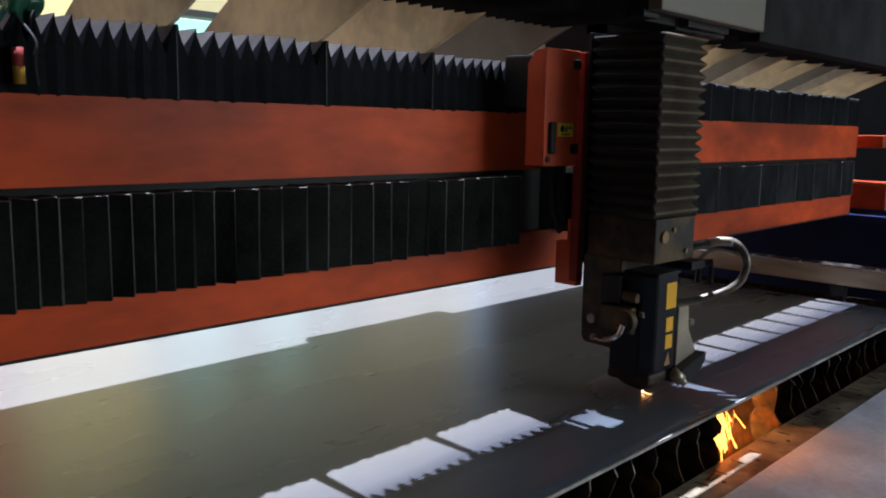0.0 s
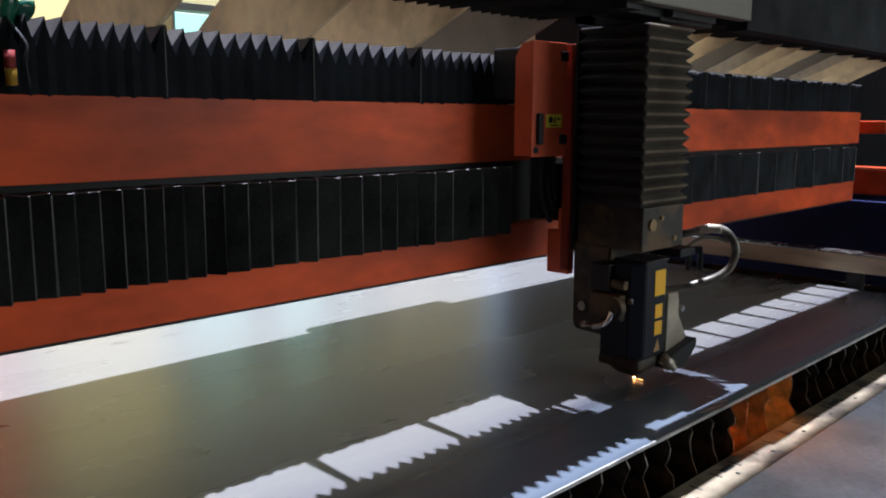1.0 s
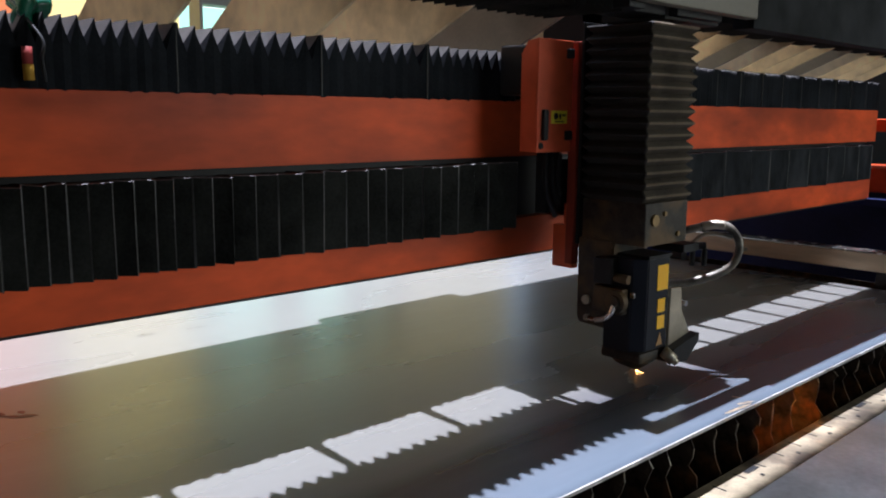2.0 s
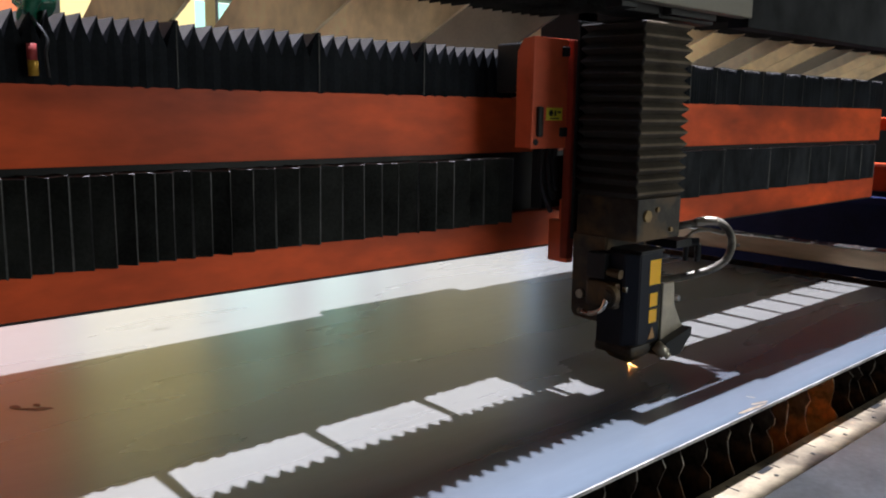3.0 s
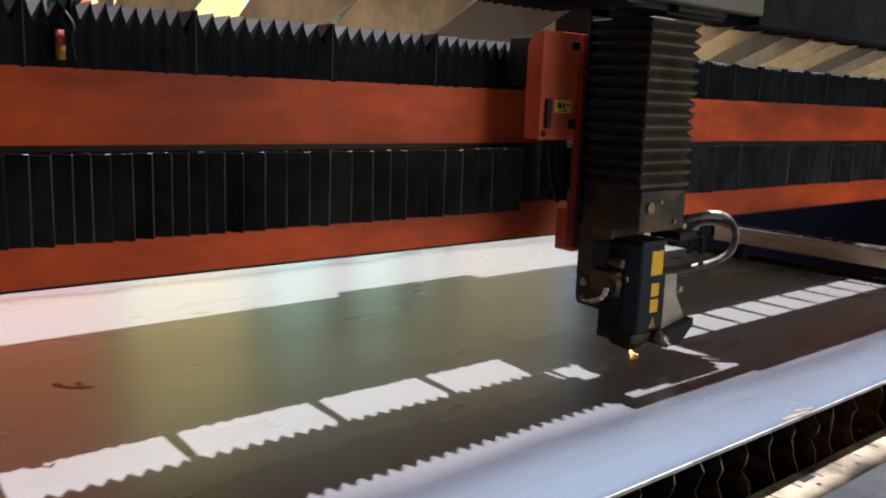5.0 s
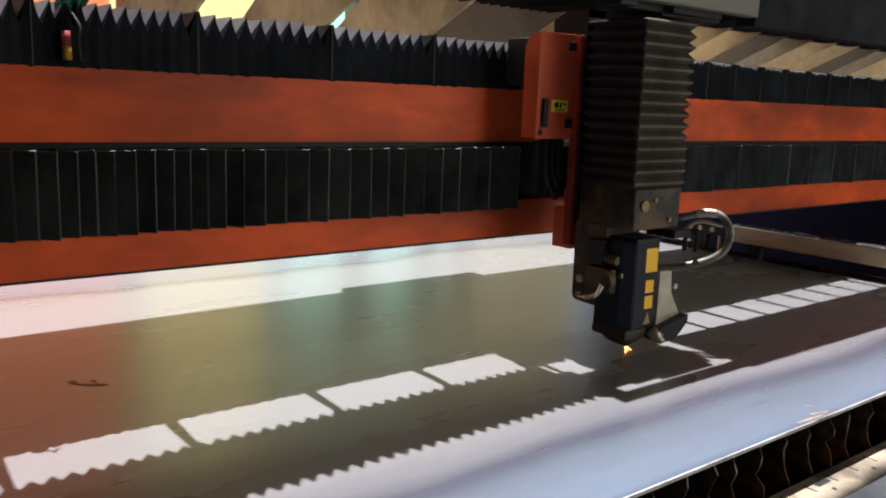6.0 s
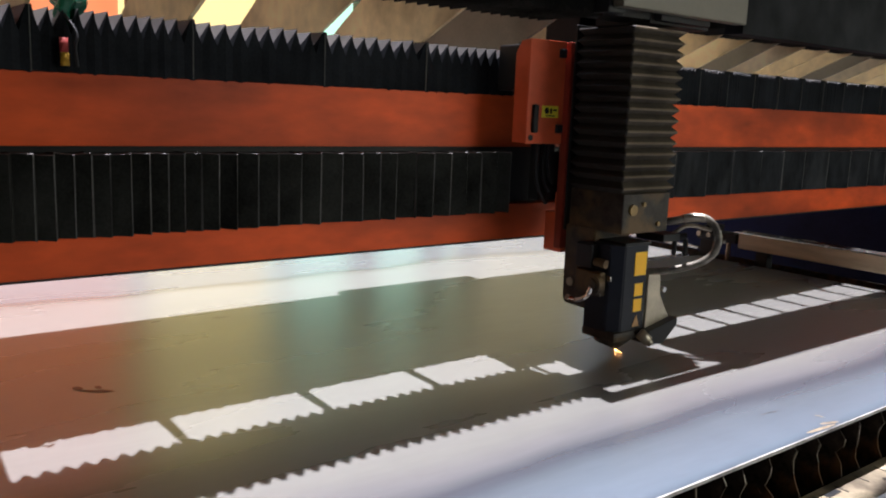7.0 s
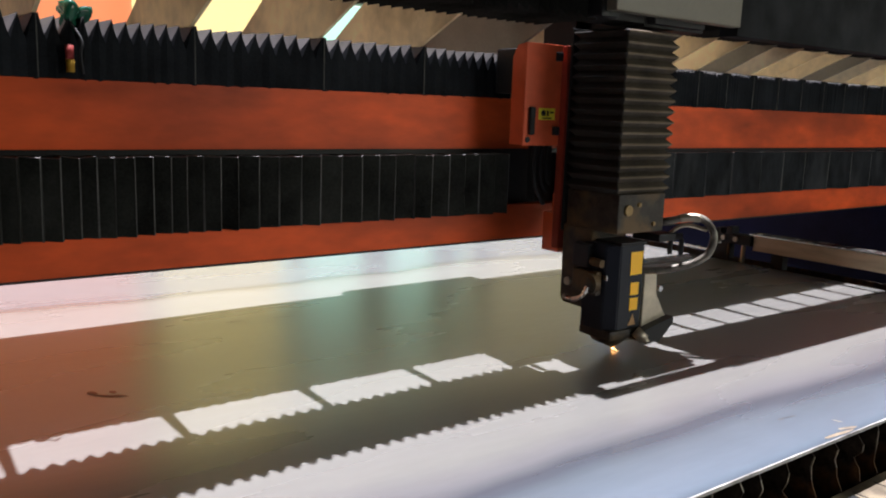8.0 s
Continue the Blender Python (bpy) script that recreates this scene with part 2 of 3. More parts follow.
def smooth_curve(ctrl, n=8):
    """Catmull-Rom points through control points."""
    c = [Vector(p) for p in ctrl]
    c = [2 * c[0] - c[1], *c, 2 * c[-1] - c[-2]]
    out = []
    for i in range(1, len(c) - 2):
        for k in range(n):
            t = k / n
            a, b, d, e = c[i - 1], c[i], c[i + 1], c[i + 2]
            out.append(0.5 * (2 * b + (d - a) * t + (2 * a - 5 * b + 4 * d - e) * t * t + (3 * b - a - 3 * d + e) * t ** 3))
    return [*out, c[-2]]


def part(name, bm, material, parent=None, label="", smooth=False, at=None):
    me = bpy.data.meshes.new(name)
    bmesh.ops.recalc_face_normals(bm, faces=bm.faces)
    bm.to_mesh(me)
    bm.free()
    for m in (material if isinstance(material, (list, tuple)) else [material]):
        me.materials.append(m)
    if smooth:
        me.polygons.foreach_set("use_smooth", [True] * len(me.polygons))
    ob = new(name, me)
    if parent:
        ob.parent = parent
    if at is not None:
        ob.location = at
    if label:
        ob["label"] = label
    return ob


def thing(name, label, category, group="", kind=""):
    return tagged(new(name), label, category, group, kind)


B = bmesh.new

# ---- the hall ----
tagged(part("floor", box(B(), -9, 6, -6, 9, -0.15, 0.0), CONCRETE), "worn grey concrete workshop floor", "floor", kind="structure")


def back_wall():
    bm = B()
    box(bm, -7.2, -7.0, -6, 9, 0, 0.35)
    box(bm, -7.2, -7.0, -6, 9, 3.7, 6.0)
    box(bm, -7.2, -7.0, 3.73, 8.4, 2.56, 2.62)
    for a, b in ((-6.0, -1.2), (8.4, 9.0)):
        box(bm, -7.2, -7.0, a, b, 0.35, 3.7)
    for y, w in ((2.34, 0.03), (3.715, 0.015), (4.61, 0.11), (5.5, 0.09), (6.05, 0.05)):
        box(bm, -7.2, -7.0, y - w, y + w, 0.35, 2.56 if y > 3.8 else 3.7)
    tagged(part("wall_back", bm, WALLM), "dull plastered hall wall with tall window openings", "wall", kind="structure")
    # lit wall above the windows, made as a glowing panel for the sheet's reflection
    tagged(part("backdrop_olive", box(B(), -7.45, -7.43, 3.725, 8.4, 2.59, 3.75), OUT_OLIVE), "glowing panel in place of the lit olive wall above the windows", "backdrop", kind="structure")
    for name, y0, y1, m, lab in (("backdrop_red", -1.2, 2.33, OUT_RED, "bright red sheeting in daylight beyond a window"),
                                 ("backdrop_cream", 2.33, 3.715, OUT_CREAM, "cream coloured daylight beyond a window"),
                                 ("backdrop_teal", 3.715, 6.05, OUT_TEAL, "pale teal daylight beyond a window"),
                                 ("backdrop_grey", 6.05, 8.4, OUT_GREY, "grey daylight beyond a window")):
        tagged(part(name, box(B(), -7.45, -7.43, y0, y1, 0.3, 3.75 if y0 < 3.5 else 2.58), m), lab, "backdrop", kind="structure")


back_wall()
wall = tagged(part("wall_right", box(B(), -7.0, 5.2, 8.8, 9.0, 0, 6.0), WALLM), "dull plastered hall wall in shade", "wall", kind="structure")
# added panel that puts the darkness beyond the gantry's end into colour
part("dark_panel", box(B(), -7.0, 5.0, 8.78, 8.799, 0, 2.6), BLACK, wall, "dark panel standing in for the unlit hall")
tagged(part("wall_left", box(B(), -7.2, 6, -6.0, -5.8, 0, 6.0), WALLM), "dull plastered hall wall in shade", "wall", kind="structure")


def gate_wall():
    bm = B()
    box(bm, 5.0, 5.2, -6, 4.0, 0, 6.0)
    box(bm, 5.0, 5.2, 8.5, 8.8, 0, 6.0)
    box(bm, 5.0, 5.2, 4.0, 8.5, 4.0, 6.0)
    tagged(part("wall_front", bm, WALLM), "unseen hall wall with a made-up gate for fill light", "wall", kind="structure")
    # unseen roof, added; its opening keeps the sun off the cover and floor
    bm = B()
    for a, b, c, d in ((-7.2, -5.6, -6, 9), (-1.68, 5.2, -6, 9), (-5.6, -1.68, -6, 0.7), (-5.6, -1.68, 6.6, 9)):
        box(bm, a, b, c, d, 6.0, 6.2)
    tagged(part("ceiling", bm, ROOFM), "unseen grey sheet roof with a skylight cut to bound the sun", "ceiling", kind="structure")


gate_wall()

# ---- laser gantry, which travels along -x ----
BX = -1.406  # front of the beam
gantry = thing("laser_gantry", "orange laser cutter gantry with black bellows and cutting head", "laser cutter")


def beam():
    bm = B()
    prism(bm, [(BX, 1.503), (BX, 1.657), (BX - 0.01, 1.661), (-1.72, 1.661), (-1.72, 1.503)], "y", -2.2, 4.55)
    part("upper_beam", bm, ORANGE, gantry, "smudged orange painted steel beam")
    part("lower_beam", box(B(), -1.68, BX, -2.2, 4.53, 1.214, 1.325, 0.004), ORANGE, gantry, "smudged orange painted steel beam")
    # dark bottom edge, widened to keep the orange underside out of the sheet's reflection
    part("bottom_plate", box(B(), -1.68, BX - 0.004, -2.2, 4.52, 1.208, 1.2135), BLACK, gantry, "black edge plate added to dim the beam underside")
    part("beam_web", box(B(), -1.67, BX - 0.03, -2.2, 4.5, 1.325, 1.503), BLACK, gantry, "dark recess between the beams")
    # unseen; its back edges are set to cast the stepped shadow line
    bm = B()
    prism(bm, [(-1.72, -2.2), (-1.72, 1.75), (-2.225, 1.75), (-2.19, -2.2)], "z", 1.47, 1.65)
    box(bm, -2.285, -1.72, 1.75, 2.40, 1.47, 1.65, 0.01)
    box(bm, -2.215, -1.72, 2.40, 4.5, 1.47, 1.65, 0.01)
    part("rear_housing", bm, BLACK, gantry, "unseen black housing behind the beam, stepped for its shadow")


beam()


def upper_bellows(y0, y1, n, gap, top=1.793):
    """One folded panel: outer folds at the front and top, inner folds set back and lower."""
    bm = B()
    d = 0.043 if n * 0.03 < (y1 - y0) else 0.017
    p = (y1 - y0 - gap) / n
    prev = None
    back = -1.88
    ys = [(y0 + gap * 0.5, False)]
    for k in range(n):
        ys += [(y0 + gap * 0.5 + (k + 0.5) * p + random.uniform(-.04, .04) * p, True), (y0 + gap * 0.5 + (k + 1) * p + random.uniform(-.05, .05) * p, False)]
    ys = [(y0, None), *ys, (y1, None)]
    for y, inner in ys:
        if inner:
            f, t, low = BX - d * 0.68, top - d, BX - d * 0.08
        else:
            f, t = BX + random.uniform(-.002, .002), top + random.uniform(-.003, .002)
            low = f
        v = [bm.verts.new(q) for q in ((low, y, 1.655), (low, y, t - 0.012), (f, y, t), (back, y, t))]
        if prev:
            bm.faces.new((prev[0], v[0], v[1], prev[1])).material_index = 0
            bm.faces.new((prev[1], v[1], v[2], prev[2])).material_index = 0
            # fold tops take the grey that paints sunlight
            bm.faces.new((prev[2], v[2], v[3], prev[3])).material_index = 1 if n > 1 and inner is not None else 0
        prev = v
    return part("bellows_panel", bm, [UPPER_FABRIC, BELLOWS_SUNLIT], gantry, "black pleated bellows panel, fold tops painted sunlit")


PANELS = [(-0.59, 11), (-0.24, 11), (0.105, 11), (0.45, 11), (0.797, 9), (1.146, 8), (1.472, 9), (1.806, 0)]
RIGHT = [2.03 + 0.18 * k for k in range(15)]


def top_bellows():
    for (a, n), (b, _) in zip(PANELS, PANELS[1:]):
        upper_bellows(a, b, n, 0.010)
    for a, b in zip(RIGHT, RIGHT[1:]):
        upper_bellows(a, b, 8, 0.05)
    part("end_frame", box(B(), -1.88, BX - 0.008, 1.812, 1.835, 1.662, 1.79, 0.003), BELLOWS, gantry, "black end frame of the bellows")
    # next two pieces are added to cover the sunlit orange beam top
    part("end_frame", box(B(), BX - 0.014, BX + 0.003, 1.838, 1.97, 1.662, 1.80, 0.002), BELLOWS, gantry, "black end frame of the bellows")
    part("cover_strip", box(B(), -1.72, BX - 0.016, 1.838, 2.028, 1.6625, 1.67), BLACK, gantry, "black strip added over the sunlit beam top")
    ys = [y for y, _ in PANELS] + RIGHT[:-1]
    for i, y in enumerate(ys):
        bm = B()
        box(bm, -1.88, BX + 0.002, y - 0.001, y + 0.001, 1.658, 1.794)
        part("bellows_frame", bm, WORN_GLINT, gantry, "thin worn bellows frame")
        # tilted board that carries the beam tube above
        bm = B()
        o = [(-1.412, 1.80), (-1.43, 1.793), (-1.90, 1.806), (-1.925, 1.825), (-1.72, 1.945), (-1.09, 1.945)]
        prism(bm, o, "y", y - 0.005, y + 0.005)
        dark = i == 7
        part("board", bm, PLATE_GREY if dark or i in (13, 17) else PLATE, gantry, "tilted dull grey board" if dark or i in (13, 17) else "tilted stained beige board")


top_bellows()


def front_bellows():
    def run(y, end, pitch, z0, z1, cloth, label):
        ys = []
        while y < end:
            p = pitch(y) * random.uniform(0.88, 1.12)
            ys += [(y, 0.0), (y + 0.0028, 0.0), (y + p * 0.2, -1.0)]
            y += p
        bm, prev = B(), None
        for y, o in ys:
            x = -1.356 + o * 0.02 + random.uniform(-.002, .002)
            zt = z1 + random.uniform(-.0025, .002)
            b = BX - 0.02
            v = [bm.verts.new(q) for q in ((b, y, z0), (x + random.uniform(-.002, .002), y + random.uniform(-.0015, .0015), z0 + random.uniform(-.002, .002)), (x, y, zt), (x - 0.008, y, zt + 0.001), (b, y, zt))]
            if prev:
                # narrow ridge strips and top lips carry painted highlights
                edge = y - prev[5] < 0.004
                for a in range(4):
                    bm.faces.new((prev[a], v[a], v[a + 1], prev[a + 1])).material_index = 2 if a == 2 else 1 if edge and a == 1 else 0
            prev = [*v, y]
        part("front_bellows", bm, [cloth, WORN_GLINT, BELLOWS_SUNLIT], gantry, label)
    run(-1.6, 1.83, lambda y: 0.041 if y < 0.86 else 0.06, 1.306, 1.488, BELLOWS, "black vertical bellows folds on the beam face")
    run(2.02, 4.55, lambda y: 0.18, 1.32, 1.488, DUSTY, "dusty black bellows with wide folds")


front_bellows()


def beam_tube():
    """Bellows tube of the laser's path, above and before the beam."""
    for y0, y1, p, xa0, xb0, fold in ((-2.0, 1.80, 0.036, -1.265, -1.064, 0.024), (2.345, 4.8, 0.03, -1.259, -1.035, 0.006)):
        bm = B()
        n = int((y1 - y0) / p)
        prev = None
        for k in range(2 * n + 1):
            o = 0.0 if k % 2 else fold
            y = y0 + k * p / 2
            xa, xb, za, zb = xa0 - o, xb0 + o, 1.897 - o, 2.10 + o
            v = [bm.verts.new(q) for q in ((xa, y, za), (xb, y, za), (xb, y, zb), (xa, y, zb))]
            if prev:
                for a in range(4):
                    b = (a + 1) % 4
                    bm.faces.new((prev[a], v[a], v[b], prev[b]))
            else:
                bm.faces.new(v)
            prev = v
        bm.faces.new(prev)
        part("beam_tube", bm, BELLOWS, gantry, "black square bellows tube")
    part("mirror_box", box(B(), -1.006, -0.968, 1.778, 2.338, 1.894, 2.0, 0.004), GREY, gantry, "grey painted cover plate above the cutting head")
    # blocks added so that their gaps shape the sun patches on the sheet
    bm = B()
    box(bm, -1.20, -1.004, 1.762, 1.83, 1.88, 1.94, 0.004)
    box(bm, -1.165, -1.045, 1.83, 1.985, 1.88, 1.94, 0.004)
    box(bm, -1.045, -1.018, 2.0, 2.23, 1.88, 1.94, 0.003)
    box(bm, -1.32, -1.045, 1.985, 2.26, 1.872, 1.94, 0.004)
    box(bm, -1.46, -1.245, 1.985, 2.31, 1.82, 1.94, 0.004)
    part("head_bridge", bm, BLACK, gantry, "dark bridge over the lift axis, shaped to leave sun gaps")
    part("tube_skirt", box(B(), -1.045, -0.98, 2.341, 4.8, 1.87, 2.14, 0.003), SKIRT, gantry, "black dusty rubber skirt")


beam_tube()


SEAT = (0.073, -0.034, 0.0)
HEAD = (0.076, -0.043, -0.002)


def carriage():
    c = part("carriage_plate", box(B(), -1.352, -1.325, 1.927, 1.957, 1.20, 1.82, 0.003), PLATEPAINT, gantry, "dull maroon carriage plate", at=SEAT)
    b = part("switch_box", box(B(), -1.3375, -1.334, 1.765, 1.914, 1.52, 1.82, 0.0015), BOXPAINT, gantry, "orange sheet metal switch box", at=SEAT)
    side = [(-1.3378, 1.522), (-1.3378, 1.818), (-1.368, 1.814), (-1.39, 1.78), (-1.39, 1.522)]
    part("side_sheet", prism(B(), side, "y", 1.765, 1.768), BOXPAINT, b)
    part("side_sheet", prism(B(), side, "y", 1.911, 1.914), BOXPAINT, b)
    # linings are added to stop orange bounce from the sunlit inner faces
    part("lining", box(B(), -1.3395, -1.338, 1.769, 1.910, 1.524, 1.815), BLACK, b, "black lining added against bounced light")
    part("lining", box(B(), -1.388, -1.342, 1.9145, 1.917, 1.53, 1.775), BLACK, b, "black lining added against bounced light")
    part("lining", box(B(), -1.388, -1.342, 1.7685, 1.77, 1.53, 1.775), BLACK, b, "black lining added against bounced light")
    part("fold", box(B(), -1.3375, -1.3315, 1.7655, 1.7715, 1.521, 1.819, 0.002), BOXPAINT, b, "folded corner")
    part("rivet", cyl(B(), (-1.334, 1.785, 1.538), (-1.331, 1.785, 1.538), 0.009, 14), BLACK, b)
    part("latch", box(B(), -1.336, -1.322, 1.786, 1.806, 1.552, 1.635, 0.006), BLACK, b, "black latch")
    lab = part("warning_label", box(B(), -1.336, -1.3325, 1.826, 1.893, 1.597, 1.632), LABELY, b, "yellow label with black marks")
    bm = B()
    cyl(bm, (-1.3335, 1.845, 1.617), (-1.3315, 1.845, 1.617), 0.009, 14)
    box(bm, -1.3335, -1.3315, 1.859, 1.866, 1.609, 1.624)
    box(bm, -1.3335, -1.3315, 1.872, 1.886, 1.617, 1.622)
    box(bm, -1.3335, -1.3315, 1.842, 1.878, 1.601, 1.604)
    part("label_mark", bm, BLACK, lab)
    for z in (1.785, 1.565):
        part("catch", box(B(), -1.336, -1.322, 1.885, 1.907, z - 0.013, z + 0.013, 0.003), BLACK, b, "black catch")
    bm = B()
    box(bm, -1.408, -1.333, 1.939, 1.967, 1.185, 1.308, 0.005)
    box(bm, -1.375, -1.334, 1.945, 1.964, 1.308, 1.37, 0.004)
    part("skirt", bm, BOXPAINT, gantry, "orange carriage skirt", at=SEAT)
    part("cable_bracket", box(B(), -1.42, -1.38, 1.87, 1.938, 1.345, 1.52, 0.004), BLACK, gantry, "dark cable bracket", at=SEAT)
    # added block; it shades stray sun patches off the sheet
    part("sun_block", box(B(), -1.475, -1.382, 1.772, 1.99, 1.672, 1.805, 0.006), BLACK, gantry, "dark block added behind the switch box against the sun", at=SEAT)
    for r, pts in ((0.008, [(-1.36, 1.845, 1.53), (-1.358, 1.838, 1.46), (-1.356, 1.848, 1.40), (-1.356, 1.872, 1.36), (-1.365, 1.895, 1.34)]),
                   (0.007, [(-1.362, 1.875, 1.53), (-1.36, 1.868, 1.47), (-1.358, 1.876, 1.41), (-1.36, 1.90, 1.375)]),
                   (0.005, [(-1.364, 1.90, 1.53), (-1.362, 1.892, 1.48), (-1.362, 1.90, 1.42), (-1.366, 1.92, 1.40)])):
        part("cable", tube(B(), smooth_curve(pts), r), BLACK, gantry, "black sagging cable", True, at=SEAT)


carriage()
CX0, CX1, CY0, CY1 = -1.228, -1.018, 1.892, 2.122


def z_column():
    bm = B()
    n, z0, z1 = 15, 1.392, 1.872
    prev, p = None, (z1 - z0) / n
    for k in range(n):
        w = random.uniform(-.0015, .0015)
        for o, f in ((-0.004, 0.0), (0.011, 0.38), (0.0155, 0.5), (0.012, 0.62)):
            z = z0 + p * (k + f) + w
            x0, x1, y0, y1 = CX0 + 0.009 - o * .8, CX1 - 0.014 + o * .85, CY0 + 0.009 - o * .7, CY1 - 0.008 + o * .7
            ch = 0.004
            v = [bm.verts.new((x, y, z)) for x, y in ((x0 + ch, y0), (x1 - ch, y0), (x1, y0 + ch), (x1, y1 - ch), (x1 - ch, y1), (x0 + ch, y1), (x0, y1 - ch), (x0, y0 + ch))]
            if prev:
                for a in range(8):
                    b = (a + 1) % 8
                    # only the front faces carry the painted light; the sides stay dark
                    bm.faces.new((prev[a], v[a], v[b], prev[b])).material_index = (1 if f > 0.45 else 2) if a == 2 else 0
            prev = v
    part("lift_guide", box(B(), -1.247, -1.238, CY0 + 0.006, CY0 + 0.1, 1.26, 1.87, 0.002), BLACK, gantry, "black guide plate behind the lift axis")
    part("z_bellows", bm, [Z_CLOTH, Z_DUST_LIT, Z_FOLD_SHADE], gantry, "black rubber round the lift axis, dusty front folds painted lit")
    bm = B()
    box(bm, CX0, CX1 - 0.003, CY0 + 0.01, CY1 - 0.012, 1.275, 1.392, 0.005)
    blk = part("mount_block", bm, HEADMETAL, gantry, "oily dark steel mounting block")
    bm = B()
    cyl(bm, (CX1 - 0.006, 1.942, 1.345), (CX1 + 0.004, 1.942, 1.345), 0.016, 18)
    part("plug", bm, PLUG, blk, "worn ochre plug")
    for y, z in ((1.99, 1.36), (2.06, 1.30)):
        part("bolt", cyl(B(), (CX1 - 0.006, y, z), (CX1 + 0.003, y, z), 0.007, 8), PLUG, blk)


z_column()


def cutting_head():
    # side plate with pivot and lever
    bm = B()
    prism(bm, [(-1.312, 1.285), (-1.309, 1.056), (-1.30, 1.04), (-1.203, 1.036), (-1.19, 1.285)], "y", 1.94, 2.10)
    bmesh.ops.bevel(bm, geom=list(bm.edges), offset=0.004, segments=2, affect="EDGES")
    fl = part("side_plate", bm, HEADMETAL, gantry, "soiled dark steel side plate", at=HEAD)
    part("bolt", cyl(B(), (-1.272, 1.93, 1.11), (-1.272, 1.945, 1.11), 0.013, 16), BRACKET, fl, "round bolt head")
    part("clamp_arm", box(B(), -1.235, -1.135, 1.912, 1.942, 1.09, 1.162, 0.006), HEADMETAL, fl, "dark clamp arm")
    bm = B()
    cyl(bm, (-1.148, 1.893, 1.128), (-1.148, 1.914, 1.128), 0.03, 24)
    cyl(bm, (-1.148, 1.885, 1.128), (-1.148, 1.893, 1.128), 0.019, 20)
    part("clamp_knob", bm, HEADMETAL, fl, "dark clamp knob")
    part("lever", tube(B(), smooth_curve([(-1.142, 1.883, 1.122), (-1.15, 1.879, 1.096), (-1.175, 1.879, 1.08), (-1.205, 1.882, 1.073), (-1.226, 1.885, 1.074)]), 0.0072), CHROME, fl, "bright bent lever", True)
    part("lever_tip", cyl(B(), (-1.226, 1.885, 1.074), (-1.236, 1.886, 1.074), 0.009, 12), BRACKET, fl)
    part("gauge", cyl(B(), (-1.17, 1.926, 1.19), (-1.128, 1.926, 1.188), 0.0125, 18), HEADMETAL, fl, "small dull cylinder")
    part("gauge_block", box(B(), -1.235, -1.172, 1.91, 1.942, 1.17, 1.24, 0.004), BLACK, fl, "dark block beside the gauge")
    # cover with stickers
    bm = B()
    prism(bm, [(-1.212, 1.935), (-1.125, 1.935), (-1.094, 1.968), (-1.094, 2.072), (-1.212, 2.072)], "z", 0.985, 1.245)
    bmesh.ops.bevel(bm, geom=list(bm.edges), offset=0.003, segments=2, affect="EDGES")
    cov = part("head_cover", bm, NAVY, gantry, "dark blue head cover with yellow stickers", at=HEAD)
    part("top_rim", box(B(), -1.2, -1.09, 1.962, 2.075, 1.243, 1.252, 0.002), BLACK, cov)
    for z0, z1, y0, y1 in ((1.152, 1.222, 2.012, 2.064), (1.09, 1.128, 2.018, 2.054), (1.043, 1.081, 2.018, 2.054)):
        part("sticker", box(B(), -1.095, -1.0925, y0, y1, z0, z1), YELLOW, cov, "plain yellow sticker")
    part("sticker", prism(B(), [(2.018, 0.997), (2.05, 0.997), (2.036, 1.032)], "x", -1.095, -1.0925), mat("faded orange sticker", (0.5, 0.27, 0.1), 0.5), cov, "faded triangular sticker")
    part("screw", box(B(), -1.125, -1.11, 1.928, 1.934, 1.14, 1.155, 0.001), CHROME, cov)
    # nozzle end
    bm = B()
    box(bm, -1.218, -1.089, 1.937, 2.074, 0.958, 0.988, 0.010)
    part("base_ring", bm, HEADMETAL, gantry, "burnt steel nozzle carrier", at=HEAD)
    part("nozzle", cyl(B(), (-1.158, 2.02, 0.962), (-1.161, 2.036, 0.914), 0.066, 24, 0.008), HEADMETAL, gantry, "burnt conical nozzle", True, at=HEAD)
    bm = B()
    cyl(bm, (-1.085, 2.045, 0.98), (-1.06, 2.06, 0.955), 0.017, 16)
    cyl(bm, (-1.07, 2.055, 0.965), (-1.052, 2.065, 0.947), 0.010, 12)
    part("gas_fitting", bm, BRACKET, gantry, "small bright gas fitting", True, at=HEAD)
    # bracket plate with sensor
    bm = B()
    prism(bm, [(2.074, 1.152), (2.13, 1.149), (2.134, 1.08), (2.192, 1.00), (2.192, 0.985), (2.074, 0.985)], "x", -1.098, -1.088)
    bmesh.ops.bevel(bm, geom=list(bm.edges), offset=0.002, segments=1, affect="EDGES")
    pl = part("bracket_plate", bm, BRACKET, gantry, "scratched bare metal bracket plate", at=HEAD)
    part("bolt", cyl(B(), (-1.10, 2.145, 1.10), (-1.08, 2.145, 1.10), 0.009, 10), CHROME, pl)
    bm = B()
    prism(bm, [(2.06, 0.985), (2.19, 1.012), (2.19, 0.99), (2.13, 0.94), (2.06, 0.945)], "x", -1.13, -1.06)
    part("sensor_foot", bm, BLACK, gantry, "dark sooty sensor foot", at=HEAD)
